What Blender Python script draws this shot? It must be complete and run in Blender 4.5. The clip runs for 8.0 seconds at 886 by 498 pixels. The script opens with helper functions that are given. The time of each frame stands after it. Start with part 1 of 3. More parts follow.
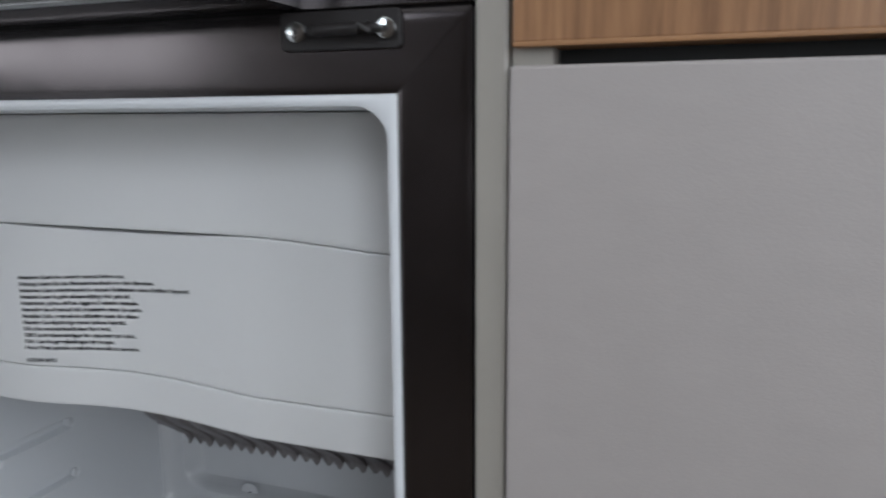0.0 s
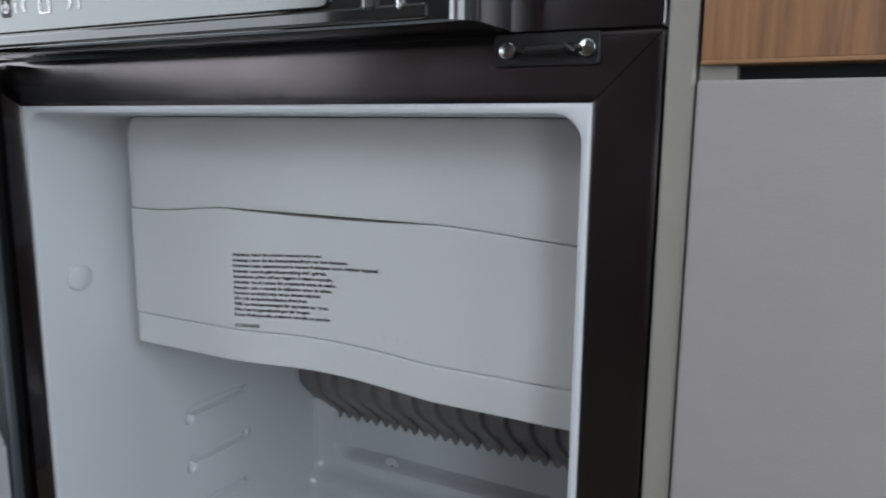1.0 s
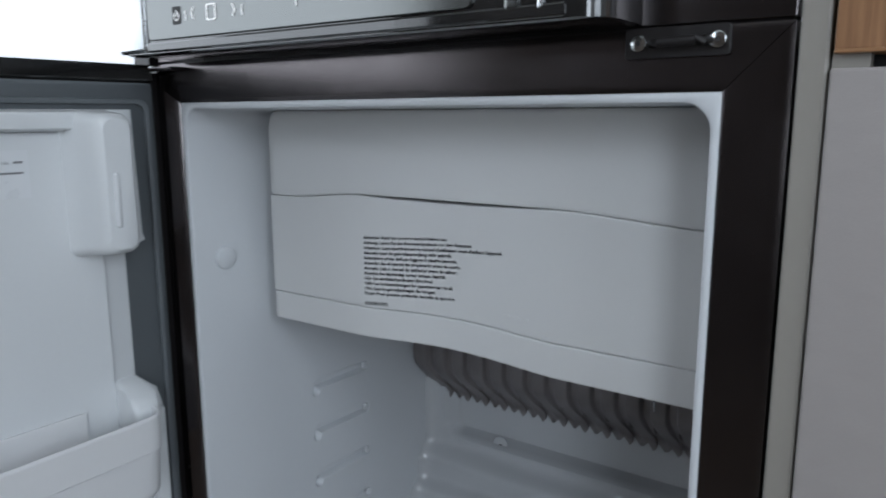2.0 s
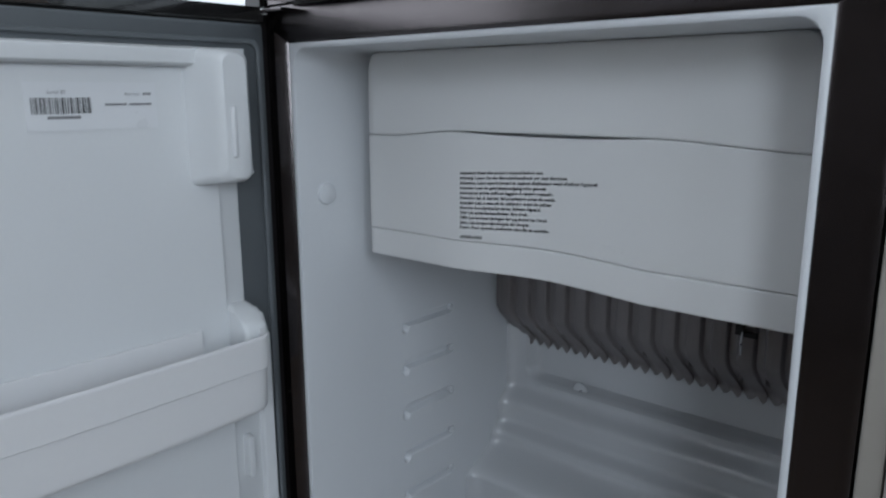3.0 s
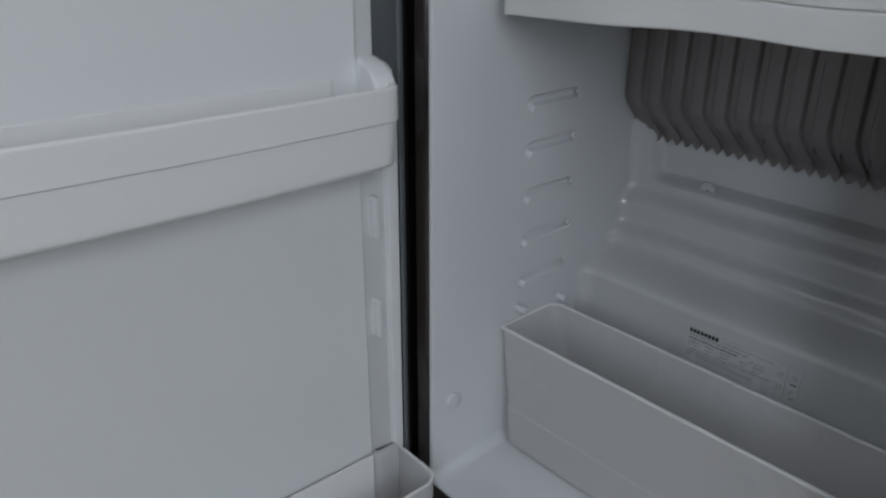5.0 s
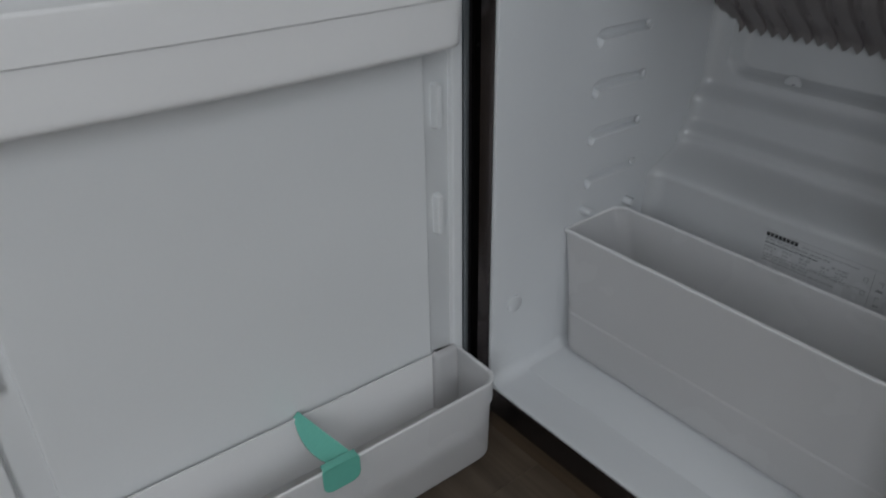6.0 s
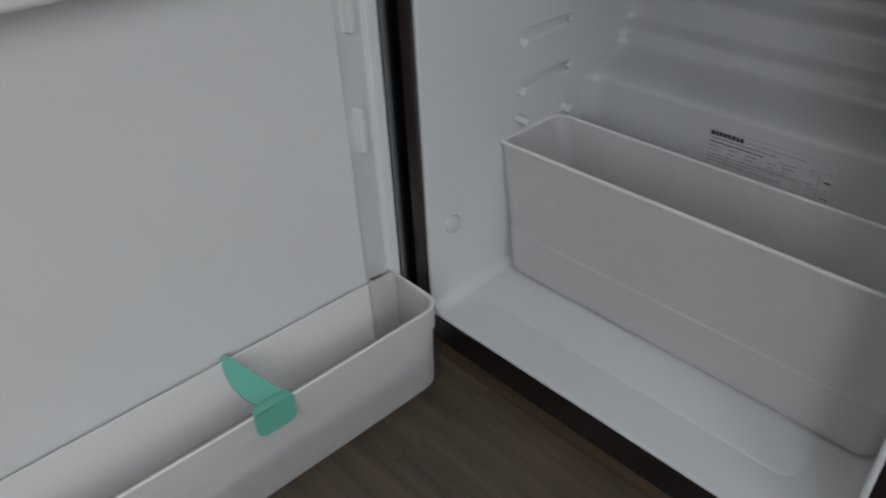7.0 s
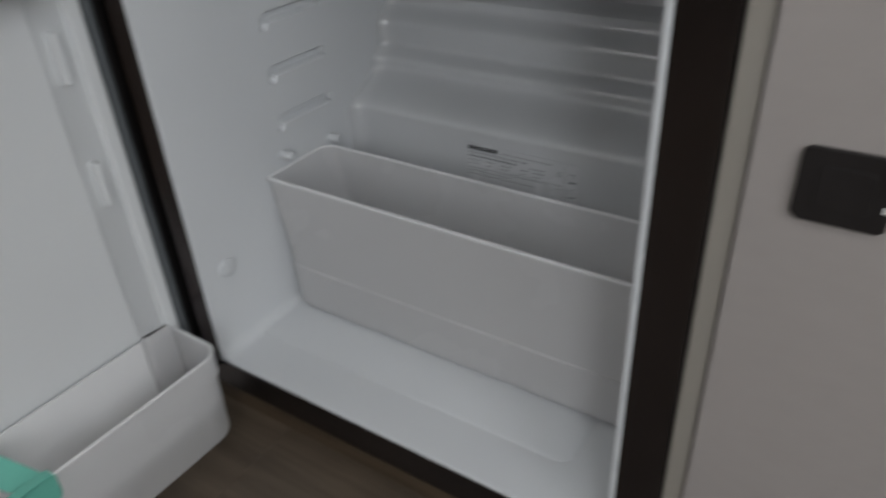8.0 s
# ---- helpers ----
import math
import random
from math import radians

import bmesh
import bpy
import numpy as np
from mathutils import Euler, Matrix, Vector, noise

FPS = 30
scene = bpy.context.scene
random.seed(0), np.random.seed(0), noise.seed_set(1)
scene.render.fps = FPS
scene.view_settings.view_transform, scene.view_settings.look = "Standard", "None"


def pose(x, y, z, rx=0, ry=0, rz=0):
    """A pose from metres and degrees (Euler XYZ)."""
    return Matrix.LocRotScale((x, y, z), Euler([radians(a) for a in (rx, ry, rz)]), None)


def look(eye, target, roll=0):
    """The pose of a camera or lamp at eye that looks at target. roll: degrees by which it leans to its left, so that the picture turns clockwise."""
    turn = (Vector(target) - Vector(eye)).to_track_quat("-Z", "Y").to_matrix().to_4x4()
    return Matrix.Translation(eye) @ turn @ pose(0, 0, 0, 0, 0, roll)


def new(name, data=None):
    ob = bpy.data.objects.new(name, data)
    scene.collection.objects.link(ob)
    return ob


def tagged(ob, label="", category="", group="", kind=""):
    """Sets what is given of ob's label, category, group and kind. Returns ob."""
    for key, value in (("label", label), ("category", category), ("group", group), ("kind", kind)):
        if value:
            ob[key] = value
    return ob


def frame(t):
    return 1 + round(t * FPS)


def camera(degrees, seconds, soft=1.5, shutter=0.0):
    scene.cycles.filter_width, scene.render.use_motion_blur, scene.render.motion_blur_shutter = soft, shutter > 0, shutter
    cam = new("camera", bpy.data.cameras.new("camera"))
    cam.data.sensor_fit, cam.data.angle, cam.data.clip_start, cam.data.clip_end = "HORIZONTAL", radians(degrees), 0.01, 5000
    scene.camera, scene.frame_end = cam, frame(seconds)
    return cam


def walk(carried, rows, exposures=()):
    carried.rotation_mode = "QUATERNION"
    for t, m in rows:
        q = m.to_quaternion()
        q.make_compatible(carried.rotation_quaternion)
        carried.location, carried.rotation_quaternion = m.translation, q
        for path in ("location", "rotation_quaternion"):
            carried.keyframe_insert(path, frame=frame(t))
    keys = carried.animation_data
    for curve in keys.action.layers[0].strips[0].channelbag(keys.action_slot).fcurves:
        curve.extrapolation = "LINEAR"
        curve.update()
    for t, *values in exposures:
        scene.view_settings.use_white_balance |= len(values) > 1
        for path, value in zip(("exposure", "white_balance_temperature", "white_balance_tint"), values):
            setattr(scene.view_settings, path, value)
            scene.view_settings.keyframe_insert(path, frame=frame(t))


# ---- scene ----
cam = camera(62.6, 8.0, soft=1.7, shutter=0.5)
PATH = [
    (0, (0.32, -0.26, 0.74), (-0.341, 1.593, 0.377), -0.4),
    (0.5, (0.313, -0.303, 0.745), (-0.489, 1.499, 0.411), 0.5),
    (1, (0.307, -0.325, 0.738), (-0.62, 1.415, 0.4), 0.5),
    (1.5, (0.305, -0.341, 0.743), (-0.740, 1.328, 0.390), 0.1),
    (3, (0.302, -0.399, 0.707), (-0.968, 1.088, 0.287), -0.2),
    (3.5, (0.297, -0.404, 0.69), (-1.01, 1.019, 0.173), -0.1),
    (4, (0.291, -0.409, 0.671), (-1.035, 0.959, 0.061), 0.1),
    (4.5, (0.283, -0.416, 0.647), (-1.055, 0.891, -0.062), 0.2),
    (6, (0.258, -0.424, 0.589), (-1.115, 0.648, -0.395), -0.9),
    (6.5, (0.241, -0.412, 0.566), (-1.064, 0.637, -0.529), -1.0),
    (7, (0.245, -0.387, 0.55), (-0.979, 0.715, -0.584), -2.7),
    (7.5, (0.28, -0.364, 0.521), (-0.891, 0.855, -0.548), -4.8),
    (8, (0.308, -0.338, 0.547), (-0.649, 1.046, -0.534), -3.2),
]
# the clip's camera stops down and drifts in white balance on its way down
EXPOSE = [(0, -0.12, 6400, 11), (1.5, -0.31, 6150, 9), (3, -0.47, 6080, 9), (4.5, -0.53, 6330, 10), (6, -0.62, 6650, 10), (7, -0.44, 6800, 11), (8, -0.31, 6900, 11)]
walk(cam, [(t, look(eye, target, roll)) for t, eye, target, roll in PATH], EXPOSE)

# ---------------------------------------------------------------- light
world = bpy.data.worlds.new("sky")
scene.world = world
world.use_nodes = True
wn = world.node_tree
sky = wn.nodes.new("ShaderNodeTexSky")
sky.sky_type, sky.sun_disc = "NISHITA", False
sky.sun_elevation, sky.sun_rotation = radians(40), radians(200)
wn.links.new(sky.outputs[0], wn.nodes["Background"].inputs[0])
wn.nodes["Background"].inputs[1].default_value = 0.12


def window_light(name, m, width, height, watts, colour):
    lamp = bpy.data.lights.new(name, "AREA")
    lamp.shape, lamp.size, lamp.size_y = "RECTANGLE", width, height
    lamp.energy, lamp.color = watts, colour
    ob = new(name, lamp)
    ob.matrix_world = m
    return ob


# daylight through the wide side window past the fridge; corner window, end window and hatch are unseen, assumed
window_light("corner_daylight", look((1.32, -1.80, 1.12), (-0.05, 0.0, 0.60)), 0.46, 1.16, 17.5, (0.88, 0.94, 1.0))
window_light("window_daylight", look((1.55, -0.75, 1.30), (-0.2, 0.05, 0.65)), 0.6, 0.70, 9.5, (0.88, 0.94, 1.0))
window_light("hatch_daylight", look((0.35, -0.95, 1.97), (0.35, -0.95, 0.0)), 0.5, 0.5, 3.0, (0.90, 0.95, 1.0))
# no known window: lamp added high up to put a sheen on the back wall
window_light("added_sheen_light", look((-0.80, -1.80, 1.50), (-0.05, 0.3, 0.40)), 0.30, 0.60, 4.0, (0.86, 0.93, 1.0))
window_light("side_daylight", look((-1.27, -0.80, 1.10), (0.0, -0.60, 0.9)), 1.8, 0.85, 12.0, (0.92, 0.96, 1.0))


# ---------------------------------------------------------------- materials
def material(name, colour, rough=0.5, metal=0.0, vary=0.06, scale=30.0, bump=0.1, fine=400.0,
             stretch=(1, 1, 1), coat=0.0, specular=0.5, transmission=0.0, rough_vary=0.08, alpha=1.0):
    m = bpy.data.materials.new(name)
    m.use_nodes = True
    t = m.node_tree
    n, link = t.nodes, t.links.new
    b = n["Principled BSDF"]
    co = n.new("ShaderNodeTexCoord")
    mp = n.new("ShaderNodeMapping")
    mp.inputs["Scale"].default_value = stretch
    link(co.outputs["Object"], mp.inputs[0])
    big = n.new("ShaderNodeTexNoise")
    big.inputs["Scale"].default_value, big.inputs["Detail"].default_value = scale, 3
    small = n.new("ShaderNodeTexNoise")
    small.inputs["Scale"].default_value, small.inputs["Detail"].default_value = fine, 2
    link(mp.outputs[0], big.inputs[0])
    link(mp.outputs[0], small.inputs[0])
    add = n.new("ShaderNodeMath")
    add.operation = "MULTIPLY_ADD"
    link(small.outputs[0], add.inputs[0])
    add.inputs[1].default_value = 0.5
    link(big.outputs[0], add.inputs[2])
    ramp = n.new("ShaderNodeMapRange")
    ramp.inputs[1].default_value, ramp.inputs[2].default_value = 0.45, 1.05
    ramp.inputs[3].default_value, ramp.inputs[4].default_value = 1 - vary, 1 + vary
    link(add.outputs[0], ramp.inputs[0])
    mul = n.new("ShaderNodeVectorMath")
    mul.operation = "SCALE"
    mul.inputs[0].default_value = colour
    link(ramp.outputs[0], mul.inputs["Scale"])
    link(mul.outputs[0], b.inputs["Base Color"])
    rr_ = n.new("ShaderNodeMapRange")
    rr_.inputs[1].default_value, rr_.inputs[2].default_value = 0.3, 0.7
    rr_.inputs[3].default_value, rr_.inputs[4].default_value = max(0.02, rough - rough_vary), min(1, rough + rough_vary)
    link(big.outputs[0], rr_.inputs[0])
    link(rr_.outputs[0], b.inputs["Roughness"])
    b.inputs["Metallic"].default_value = metal
    b.inputs["Coat Weight"].default_value = coat
    b.inputs["Coat Roughness"].default_value = 0.08
    b.inputs["Specular IOR Level"].default_value = specular
    b.inputs["Transmission Weight"].default_value = transmission
    b.inputs["Alpha"].default_value = alpha
    if bump:
        bp = n.new("ShaderNodeBump")
        bp.inputs["Strength"].default_value, bp.inputs["Distance"].default_value = bump, 0.0006
        link(add.outputs[0], bp.inputs["Height"])
        link(bp.outputs[0], b.inputs["Normal"])
    return m


def wood(name, light, dark, axis, scale, rough=0.45, streak=0.5):
    """Streaky wood whose grain runs along axis (0, 1, 2)."""
    m = bpy.data.materials.new(name)
    m.use_nodes = True
    t = m.node_tree
    n, link = t.nodes, t.links.new
    b = n["Principled BSDF"]
    co = n.new("ShaderNodeTexCoord")
    info = n.new("ShaderNodeObjectInfo")
    shift = n.new("ShaderNodeVectorMath")
    shift.operation = "ADD"
    link(co.outputs["Object"], shift.inputs[0])
    link(info.outputs["Random"], shift.inputs[1])
    mp = n.new("ShaderNodeMapping")
    s = [scale] * 3
    s[axis] = scale * 0.06
    mp.inputs["Scale"].default_value = s
    link(shift.outputs[0], mp.inputs[0])
    grain = n.new("ShaderNodeTexNoise")
    grain.inputs["Scale"].default_value, grain.inputs["Detail"].default_value, grain.inputs["Roughness"].default_value = 1.0, 8, 0.65
    link(mp.outputs[0], grain.inputs[0])
    cloud = n.new("ShaderNodeTexNoise")
    cloud.inputs["Scale"].default_value = 9.0
    link(shift.outputs[0], cloud.inputs[0])
    mix = n.new("ShaderNodeMath")
    mix.operation = "MULTIPLY_ADD"
    link(cloud.outputs[0], mix.inputs[0])
    mix.inputs[1].default_value = 0.35
    link(grain.outputs[0], mix.inputs[2])
    ramp = n.new("ShaderNodeValToRGB")
    ramp.color_ramp.elements[0].position, ramp.color_ramp.elements[0].color = 0.48, (*dark, 1)
    ramp.color_ramp.elements[1].position, ramp.color_ramp.elements[1].color = 0.48 + 0.6 * streak, (*light, 1)
    link(mix.outputs[0], ramp.inputs[0])
    link(ramp.outputs[0], b.inputs["Base Color"])
    b.inputs["Roughness"].default_value = rough
    bp = n.new("ShaderNodeBump")
    bp.inputs["Strength"].default_value, bp.inputs["Distance"].default_value = 0.25, 0.0005
    link(grain.outputs[0], bp.inputs["Height"])
    link(bp.outputs[0], b.inputs["Normal"])
    return m


M_LINER = material("liner_plastic", (0.60, 0.617, 0.635), 0.32, vary=0.015, scale=9, bump=0.03, fine=250, rough_vary=0.015)
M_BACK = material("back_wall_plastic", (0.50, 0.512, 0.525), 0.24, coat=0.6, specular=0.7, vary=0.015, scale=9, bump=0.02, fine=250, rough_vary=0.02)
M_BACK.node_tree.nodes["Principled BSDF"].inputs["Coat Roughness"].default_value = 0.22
M_FREEZER = material("freezer_door_plastic", (0.645, 0.645, 0.64), 0.34, coat=0.22, vary=0.012, scale=8, bump=0.02, fine=200, rough_vary=0.015)
M_DOORLINER = material("door_liner_plastic", (0.69, 0.705, 0.715), 0.33, vary=0.015, scale=7, bump=0.04, fine=300, rough_vary=0.015)
M_SHELF = material("door_shelf_plastic", (0.73, 0.73, 0.735), 0.35, vary=0.015, scale=7, bump=0.04, fine=300, rough_vary=0.015)
M_FRAME = material("dark_satin_metal", (0.096, 0.086, 0.087), 0.20, metal=0.95, vary=0.08, scale=20, bump=0.0, fine=500, rough_vary=0.04)
M_BLACK = material("black_plastic", (0.016, 0.014, 0.014), 0.42, vary=0.1, scale=40, bump=0.1, specular=0.3)
M_GLOSS = material("glossy_black_plastic", (0.012, 0.012, 0.012), 0.06, vary=0.05, scale=10, bump=0.0, coat=0.6, rough_vary=0.02)
M_DISPLAY = material("smoked_mirror_display", (0.135, 0.14, 0.137), 0.16, metal=0.9, vary=0.03, scale=10, bump=0.0, rough_vary=0.03)
M_CHROME = material("zinc_screw", (0.62, 0.64, 0.64), 0.18, metal=1.0, vary=0.1, scale=200, bump=0.1)
M_SILVER = material("satin_silver", (0.46, 0.47, 0.48), 0.25, metal=1.0, vary=0.04, scale=15, bump=0.0)
M_GASKET = material("grey_rubber_gasket", (0.118, 0.130, 0.138), 0.45, vary=0.06, scale=25, bump=0.15)
M_FIN = material("anodised_fin", (0.215, 0.195, 0.195), 0.40, metal=0.45, vary=0.10, scale=30, bump=0.1, stretch=(1, 1, 0.15))
M_MINT = material("mint_plastic", (0.13, 0.46, 0.37), 0.38, vary=0.05, scale=30, bump=0.08)
M_INK = material("black_ink", (0.015, 0.015, 0.017), 0.5, vary=0.1, bump=0.0)
M_GREYINK = material("grey_ink", (0.22, 0.22, 0.23), 0.5, vary=0.1, bump=0.0)
M_WHITEINK = material("white_ink", (0.8, 0.8, 0.8), 0.4, vary=0.02, bump=0.0)
M_STICKER = material("paper_sticker", (0.715, 0.728, 0.745), 0.35, vary=0.01, bump=0.0)
M_FOIL = material("clear_rating_film", (0.505, 0.515, 0.527), 0.24, metal=0.0, vary=0.03, bump=0.0)
M_CABINET = material("greige_laminate", (0.315, 0.288, 0.276), 0.50, vary=0.03, scale=90, bump=0.22, fine=1100, stretch=(0.6, 1, 1.1), rough_vary=0.03)
M_EDGE = material("cream_edge_strip", (0.265, 0.245, 0.218), 0.45, vary=0.03, scale=20, bump=0.15)
M_OAK = wood("warm_oak_veneer", (0.30, 0.155, 0.073), (0.150, 0.072, 0.032), 2, 170, 0.42, 0.6)
M_OAK_EDGE = wood("oak_edge_band", (0.30, 0.155, 0.07), (0.18, 0.09, 0.04), 0, 120, 0.42, 0.6)
M_FLOOR = wood("dark_oak_vinyl", (0.125, 0.094, 0.068), (0.060, 0.045, 0.033), 0, 70, 0.42, 0.65)
M_PLINTH = wood("brown_plinth", (0.085, 0.058, 0.036), (0.04, 0.027, 0.016), 0, 90, 0.5, 0.6)
M_WALL = material("white_wall_panel", (0.80, 0.80, 0.79), 0.55, vary=0.02, scale=6, bump=0.1)
M_CEIL = material("ceiling_board", (0.78, 0.77, 0.74), 0.6, vary=0.02, scale=6, bump=0.1)
M_BROWN = wood("unseen_wall_brown", (0.08, 0.055, 0.042), (0.04, 0.028, 0.02), 2, 60, 0.5, 0.6)
M_DARK = material("dark_cavity", (0.02, 0.02, 0.02), 0.7, vary=0.1, bump=0.0)

# frosted, slightly see-through plastic of the crisper drawer
M_FROST = material("frosted_plastic", (0.84, 0.836, 0.84), 0.27, vary=0.012, scale=8, bump=0.03, fine=300, rough_vary=0.015)
_t = M_FROST.node_tree
_tr = _t.nodes.new("ShaderNodeBsdfTranslucent")
_tr.inputs[0].default_value = (0.89, 0.886, 0.89, 1)
_clear = _t.nodes.new("ShaderNodeBsdfTransparent")
_m1, _m2 = _t.nodes.new("ShaderNodeMixShader"), _t.nodes.new("ShaderNodeMixShader")
_m1.inputs[0].default_value, _m2.inputs[0].default_value = 0.52, 0.24
_t.links.new(_t.nodes["Principled BSDF"].outputs[0], _m1.inputs[1])
_t.links.new(_tr.outputs[0], _m1.inputs[2])
_t.links.new(_m1.outputs[0], _m2.inputs[1])
_t.links.new(_clear.outputs[0], _m2.inputs[2])
_t.links.new(_m2.outputs[0], _t.nodes["Material Output"].inputs[0])


# ---------------------------------------------------------------- shapes
def part(name, bm, mat, parent=None, label="", smooth=False):
    me = bpy.data.meshes.new(name)
    bmesh.ops.recalc_face_normals(bm, faces=bm.faces)
    bm.to_mesh(me)
    bm.free()
    me.materials.append(mat)
    for p in me.polygons:
        p.use_smooth = smooth
    if smooth:
        me.set_sharp_from_angle(angle=radians(38))
    ob = new(name, me)
    if parent:
        ob.parent = parent
    if label:
        ob["label"] = label
    return ob


def thing(name, label, category, at=(0, 0, 0), rz=0.0, **more):
    ob = new(name)
    ob.empty_display_size = 0.02
    ob.location = at
    ob.rotation_euler = (0, 0, radians(rz))
    return tagged(ob, label, category, **more)


def box(x0, x1, y0, y1, z0, z1, bev=0.0, seg=2, bm=None):
    bm = bm or bmesh.new()
    m = Matrix.LocRotScale(((x0 + x1) / 2, (y0 + y1) / 2, (z0 + z1) / 2), None, (x1 - x0, y1 - y0, z1 - z0))
    made = bmesh.ops.create_cube(bm, size=1, matrix=m)
    if bev:
        edges = list({e for v in made["verts"] for e in v.link_edges})
        bmesh.ops.bevel(bm, geom=edges, offset=bev, segments=seg, profile=0.5, affect="EDGES")
    return bm


def prism(points, axis, a0, a1, bev=0.0, seg=2, bm=None):
    """A polygon given in the two other axes (in the order x, y, z), drawn out along axis from a0 to a1."""
    bm = bm or bmesh.new()

    def place(p, a):
        q = list(p)
        q.insert(axis, a)
        return q
    low = [bm.verts.new(place(p, a0)) for p in points]
    top = [bm.verts.new(place(p, a1)) for p in points]
    fs = [bm.faces.new(low), bm.faces.new(top[::-1])]
    k = len(points)
    for i in range(k):
        fs.append(bm.faces.new((low[i], low[(i + 1) % k], top[(i + 1) % k], top[i])))
    if bev:
        edges = list({e for f in fs[:2] for e in f.edges})
        bmesh.ops.bevel(bm, geom=edges, offset=bev, segments=seg, profile=0.5, affect="EDGES")
    return bm


def rrect(a0, a1, b0, b1, r, n=6):
    """A rounded rectangle in the plane, counter-clockwise. r: one radius, or four from the low corner round."""
    rs = r if isinstance(r, (tuple, list)) else (r,) * 4
    out = []
    for (ca, cb, s), q in zip(((a0, b0, 180), (a1, b0, 270), (a1, b1, 0), (a0, b1, 90)), rs):
        ma = ca + q if ca == a0 else ca - q
        mb = cb + q if cb == b0 else cb - q
        for i in range(n + 1):
            w = radians(s + 90 * i / n)
            out.append((ma + q * math.cos(w), mb + q * math.sin(w)))
    return out


def loft(rings, cap0=False, cap1=False, bm=None):
    bm = bm or bmesh.new()
    vs = [[bm.verts.new(p) for p in ring] for ring in rings]
    k = len(vs[0])
    for a, b in zip(vs, vs[1:]):
        for i in range(k):
            bm.faces.new((a[i], a[(i + 1) % k], b[(i + 1) % k], b[i]))
    if cap0:
        bm.faces.new(vs[0])
    if cap1:
        bm.faces.new(vs[-1][::-1])
    return bm


def disc(centre, normal, radius, depth, n=24, bev=0.0, bm=None):
    """A short cylinder standing on centre along normal."""
    bm = bm or bmesh.new()
    q = Vector((0, 0, 1)).rotation_difference(Vector(normal))
    m = Matrix.Translation(Vector(centre) + Vector(normal).normalized() * depth / 2) @ q.to_matrix().to_4x4()
    made = bmesh.ops.create_cone(bm, cap_ends=True, segments=n, radius1=radius, radius2=radius, depth=depth, matrix=m)
    if bev:
        top = [e for e in {e for v in made["verts"] for e in v.link_edges} if len(e.link_faces) == 2 and any(len(f.verts) > 4 for f in e.link_faces)]
        bmesh.ops.bevel(bm, geom=top, offset=bev, segments=2, profile=0.5, affect="EDGES")
    return bm


def tube(points, radius, n=10, bm=None, flat=1.0, flat_axis=0):
    """A rounded bar along points, flattened along one axis."""
    bm = bm or bmesh.new()
    rings = []
    pts = [Vector(p) for p in points]
    for i, p in enumerate(pts):
        d = (pts[min(i + 1, len(pts) - 1)] - pts[max(i - 1, 0)]).normalized()
        side = d.cross(Vector((1, 0, 0)))
        if side.length < 0.1:
            side = d.cross(Vector((0, 0, 1)))
        side.normalize()
        up = side.cross(d)
        rad = radius * (0.55 if i in (0, len(pts) - 1) else 1.0)
        ring = []
        for j in range(n):
            a = 2 * math.pi * j / n
            v = side * math.cos(a) * rad + up * math.sin(a) * rad
            v[flat_axis] *= flat
            ring.append(p + v)
        rings.append(ring)
    return loft(rings, True, True, bm)


def smoothstep(a, b, x):
    t = min(1.0, max(0.0, (x - a) / (b - a)))
    return t * t * (3 - 2 * t)


def lettering(name, text, size, m, mat, parent, thick=0.0):
    cu = bpy.data.curves.new(name, "FONT")
    cu.body, cu.size, cu.resolution_u = text, size, 2
    cu.offset = thick
    tmp = new("letters", cu)
    me = bpy.data.meshes.new_from_object(tmp.evaluated_get(bpy.context.evaluated_depsgraph_get()))
    bpy.data.objects.remove(tmp)
    me.materials.clear()
    me.materials.append(mat)
    me.transform(m)
    ob = new(name, me)
    ob.parent = parent
    return ob


# ---------------------------------------------------------------- the room
W = 0.209            # half the fridge opening
Z0, Z1 = 0.060, 0.748  # bottom and top of the opening
FX, FZ0, FZ1 = 0.239, 0.027, 0.7785  # outside of the fridge's metal frame
CAB_Y = -0.007       # front of the kitchen fronts

part_floor = part("floor", box(-1.32, 1.62, -1.87, 0.9, -0.05, -0.004), M_DARK)
tagged(part_floor, "dark oak-look vinyl plank floor", "floor", kind="structure")
part_ceiling = part("ceiling", box(-1.32, 1.62, -1.87, 0.9, 1.98, 2.02), M_CEIL)
tagged(part_ceiling, "plain off-white ceiling board", "ceiling", kind="structure")


def wall_with_opening(name, axis, at, thick, u0, u1, v0, v1, holes, label, mat=M_WALL):
    """A wall across axis with one rectangular opening, of four blocks butted into one mesh."""
    bm = bmesh.new()

    def block(a0, a1, b0, b1):
        if a1 - a0 < 1e-4 or b1 - b0 < 1e-4:
            return
        if axis == 0:
            box(at, at + thick, a0, a1, b0, b1, bm=bm)
        else:
            box(a0, a1, at, at + thick, b0, b1, bm=bm)
    if holes:
        h = holes
        block(u0, h[0], v0, v1)
        block(h[1], u1, v0, v1)
        block(h[0], h[1], v0, h[2])
        block(h[0], h[1], h[3], v1)
    else:
        block(u0, u1, v0, v1)
    return tagged(part(name, bm, mat), label, "wall", kind="structure")


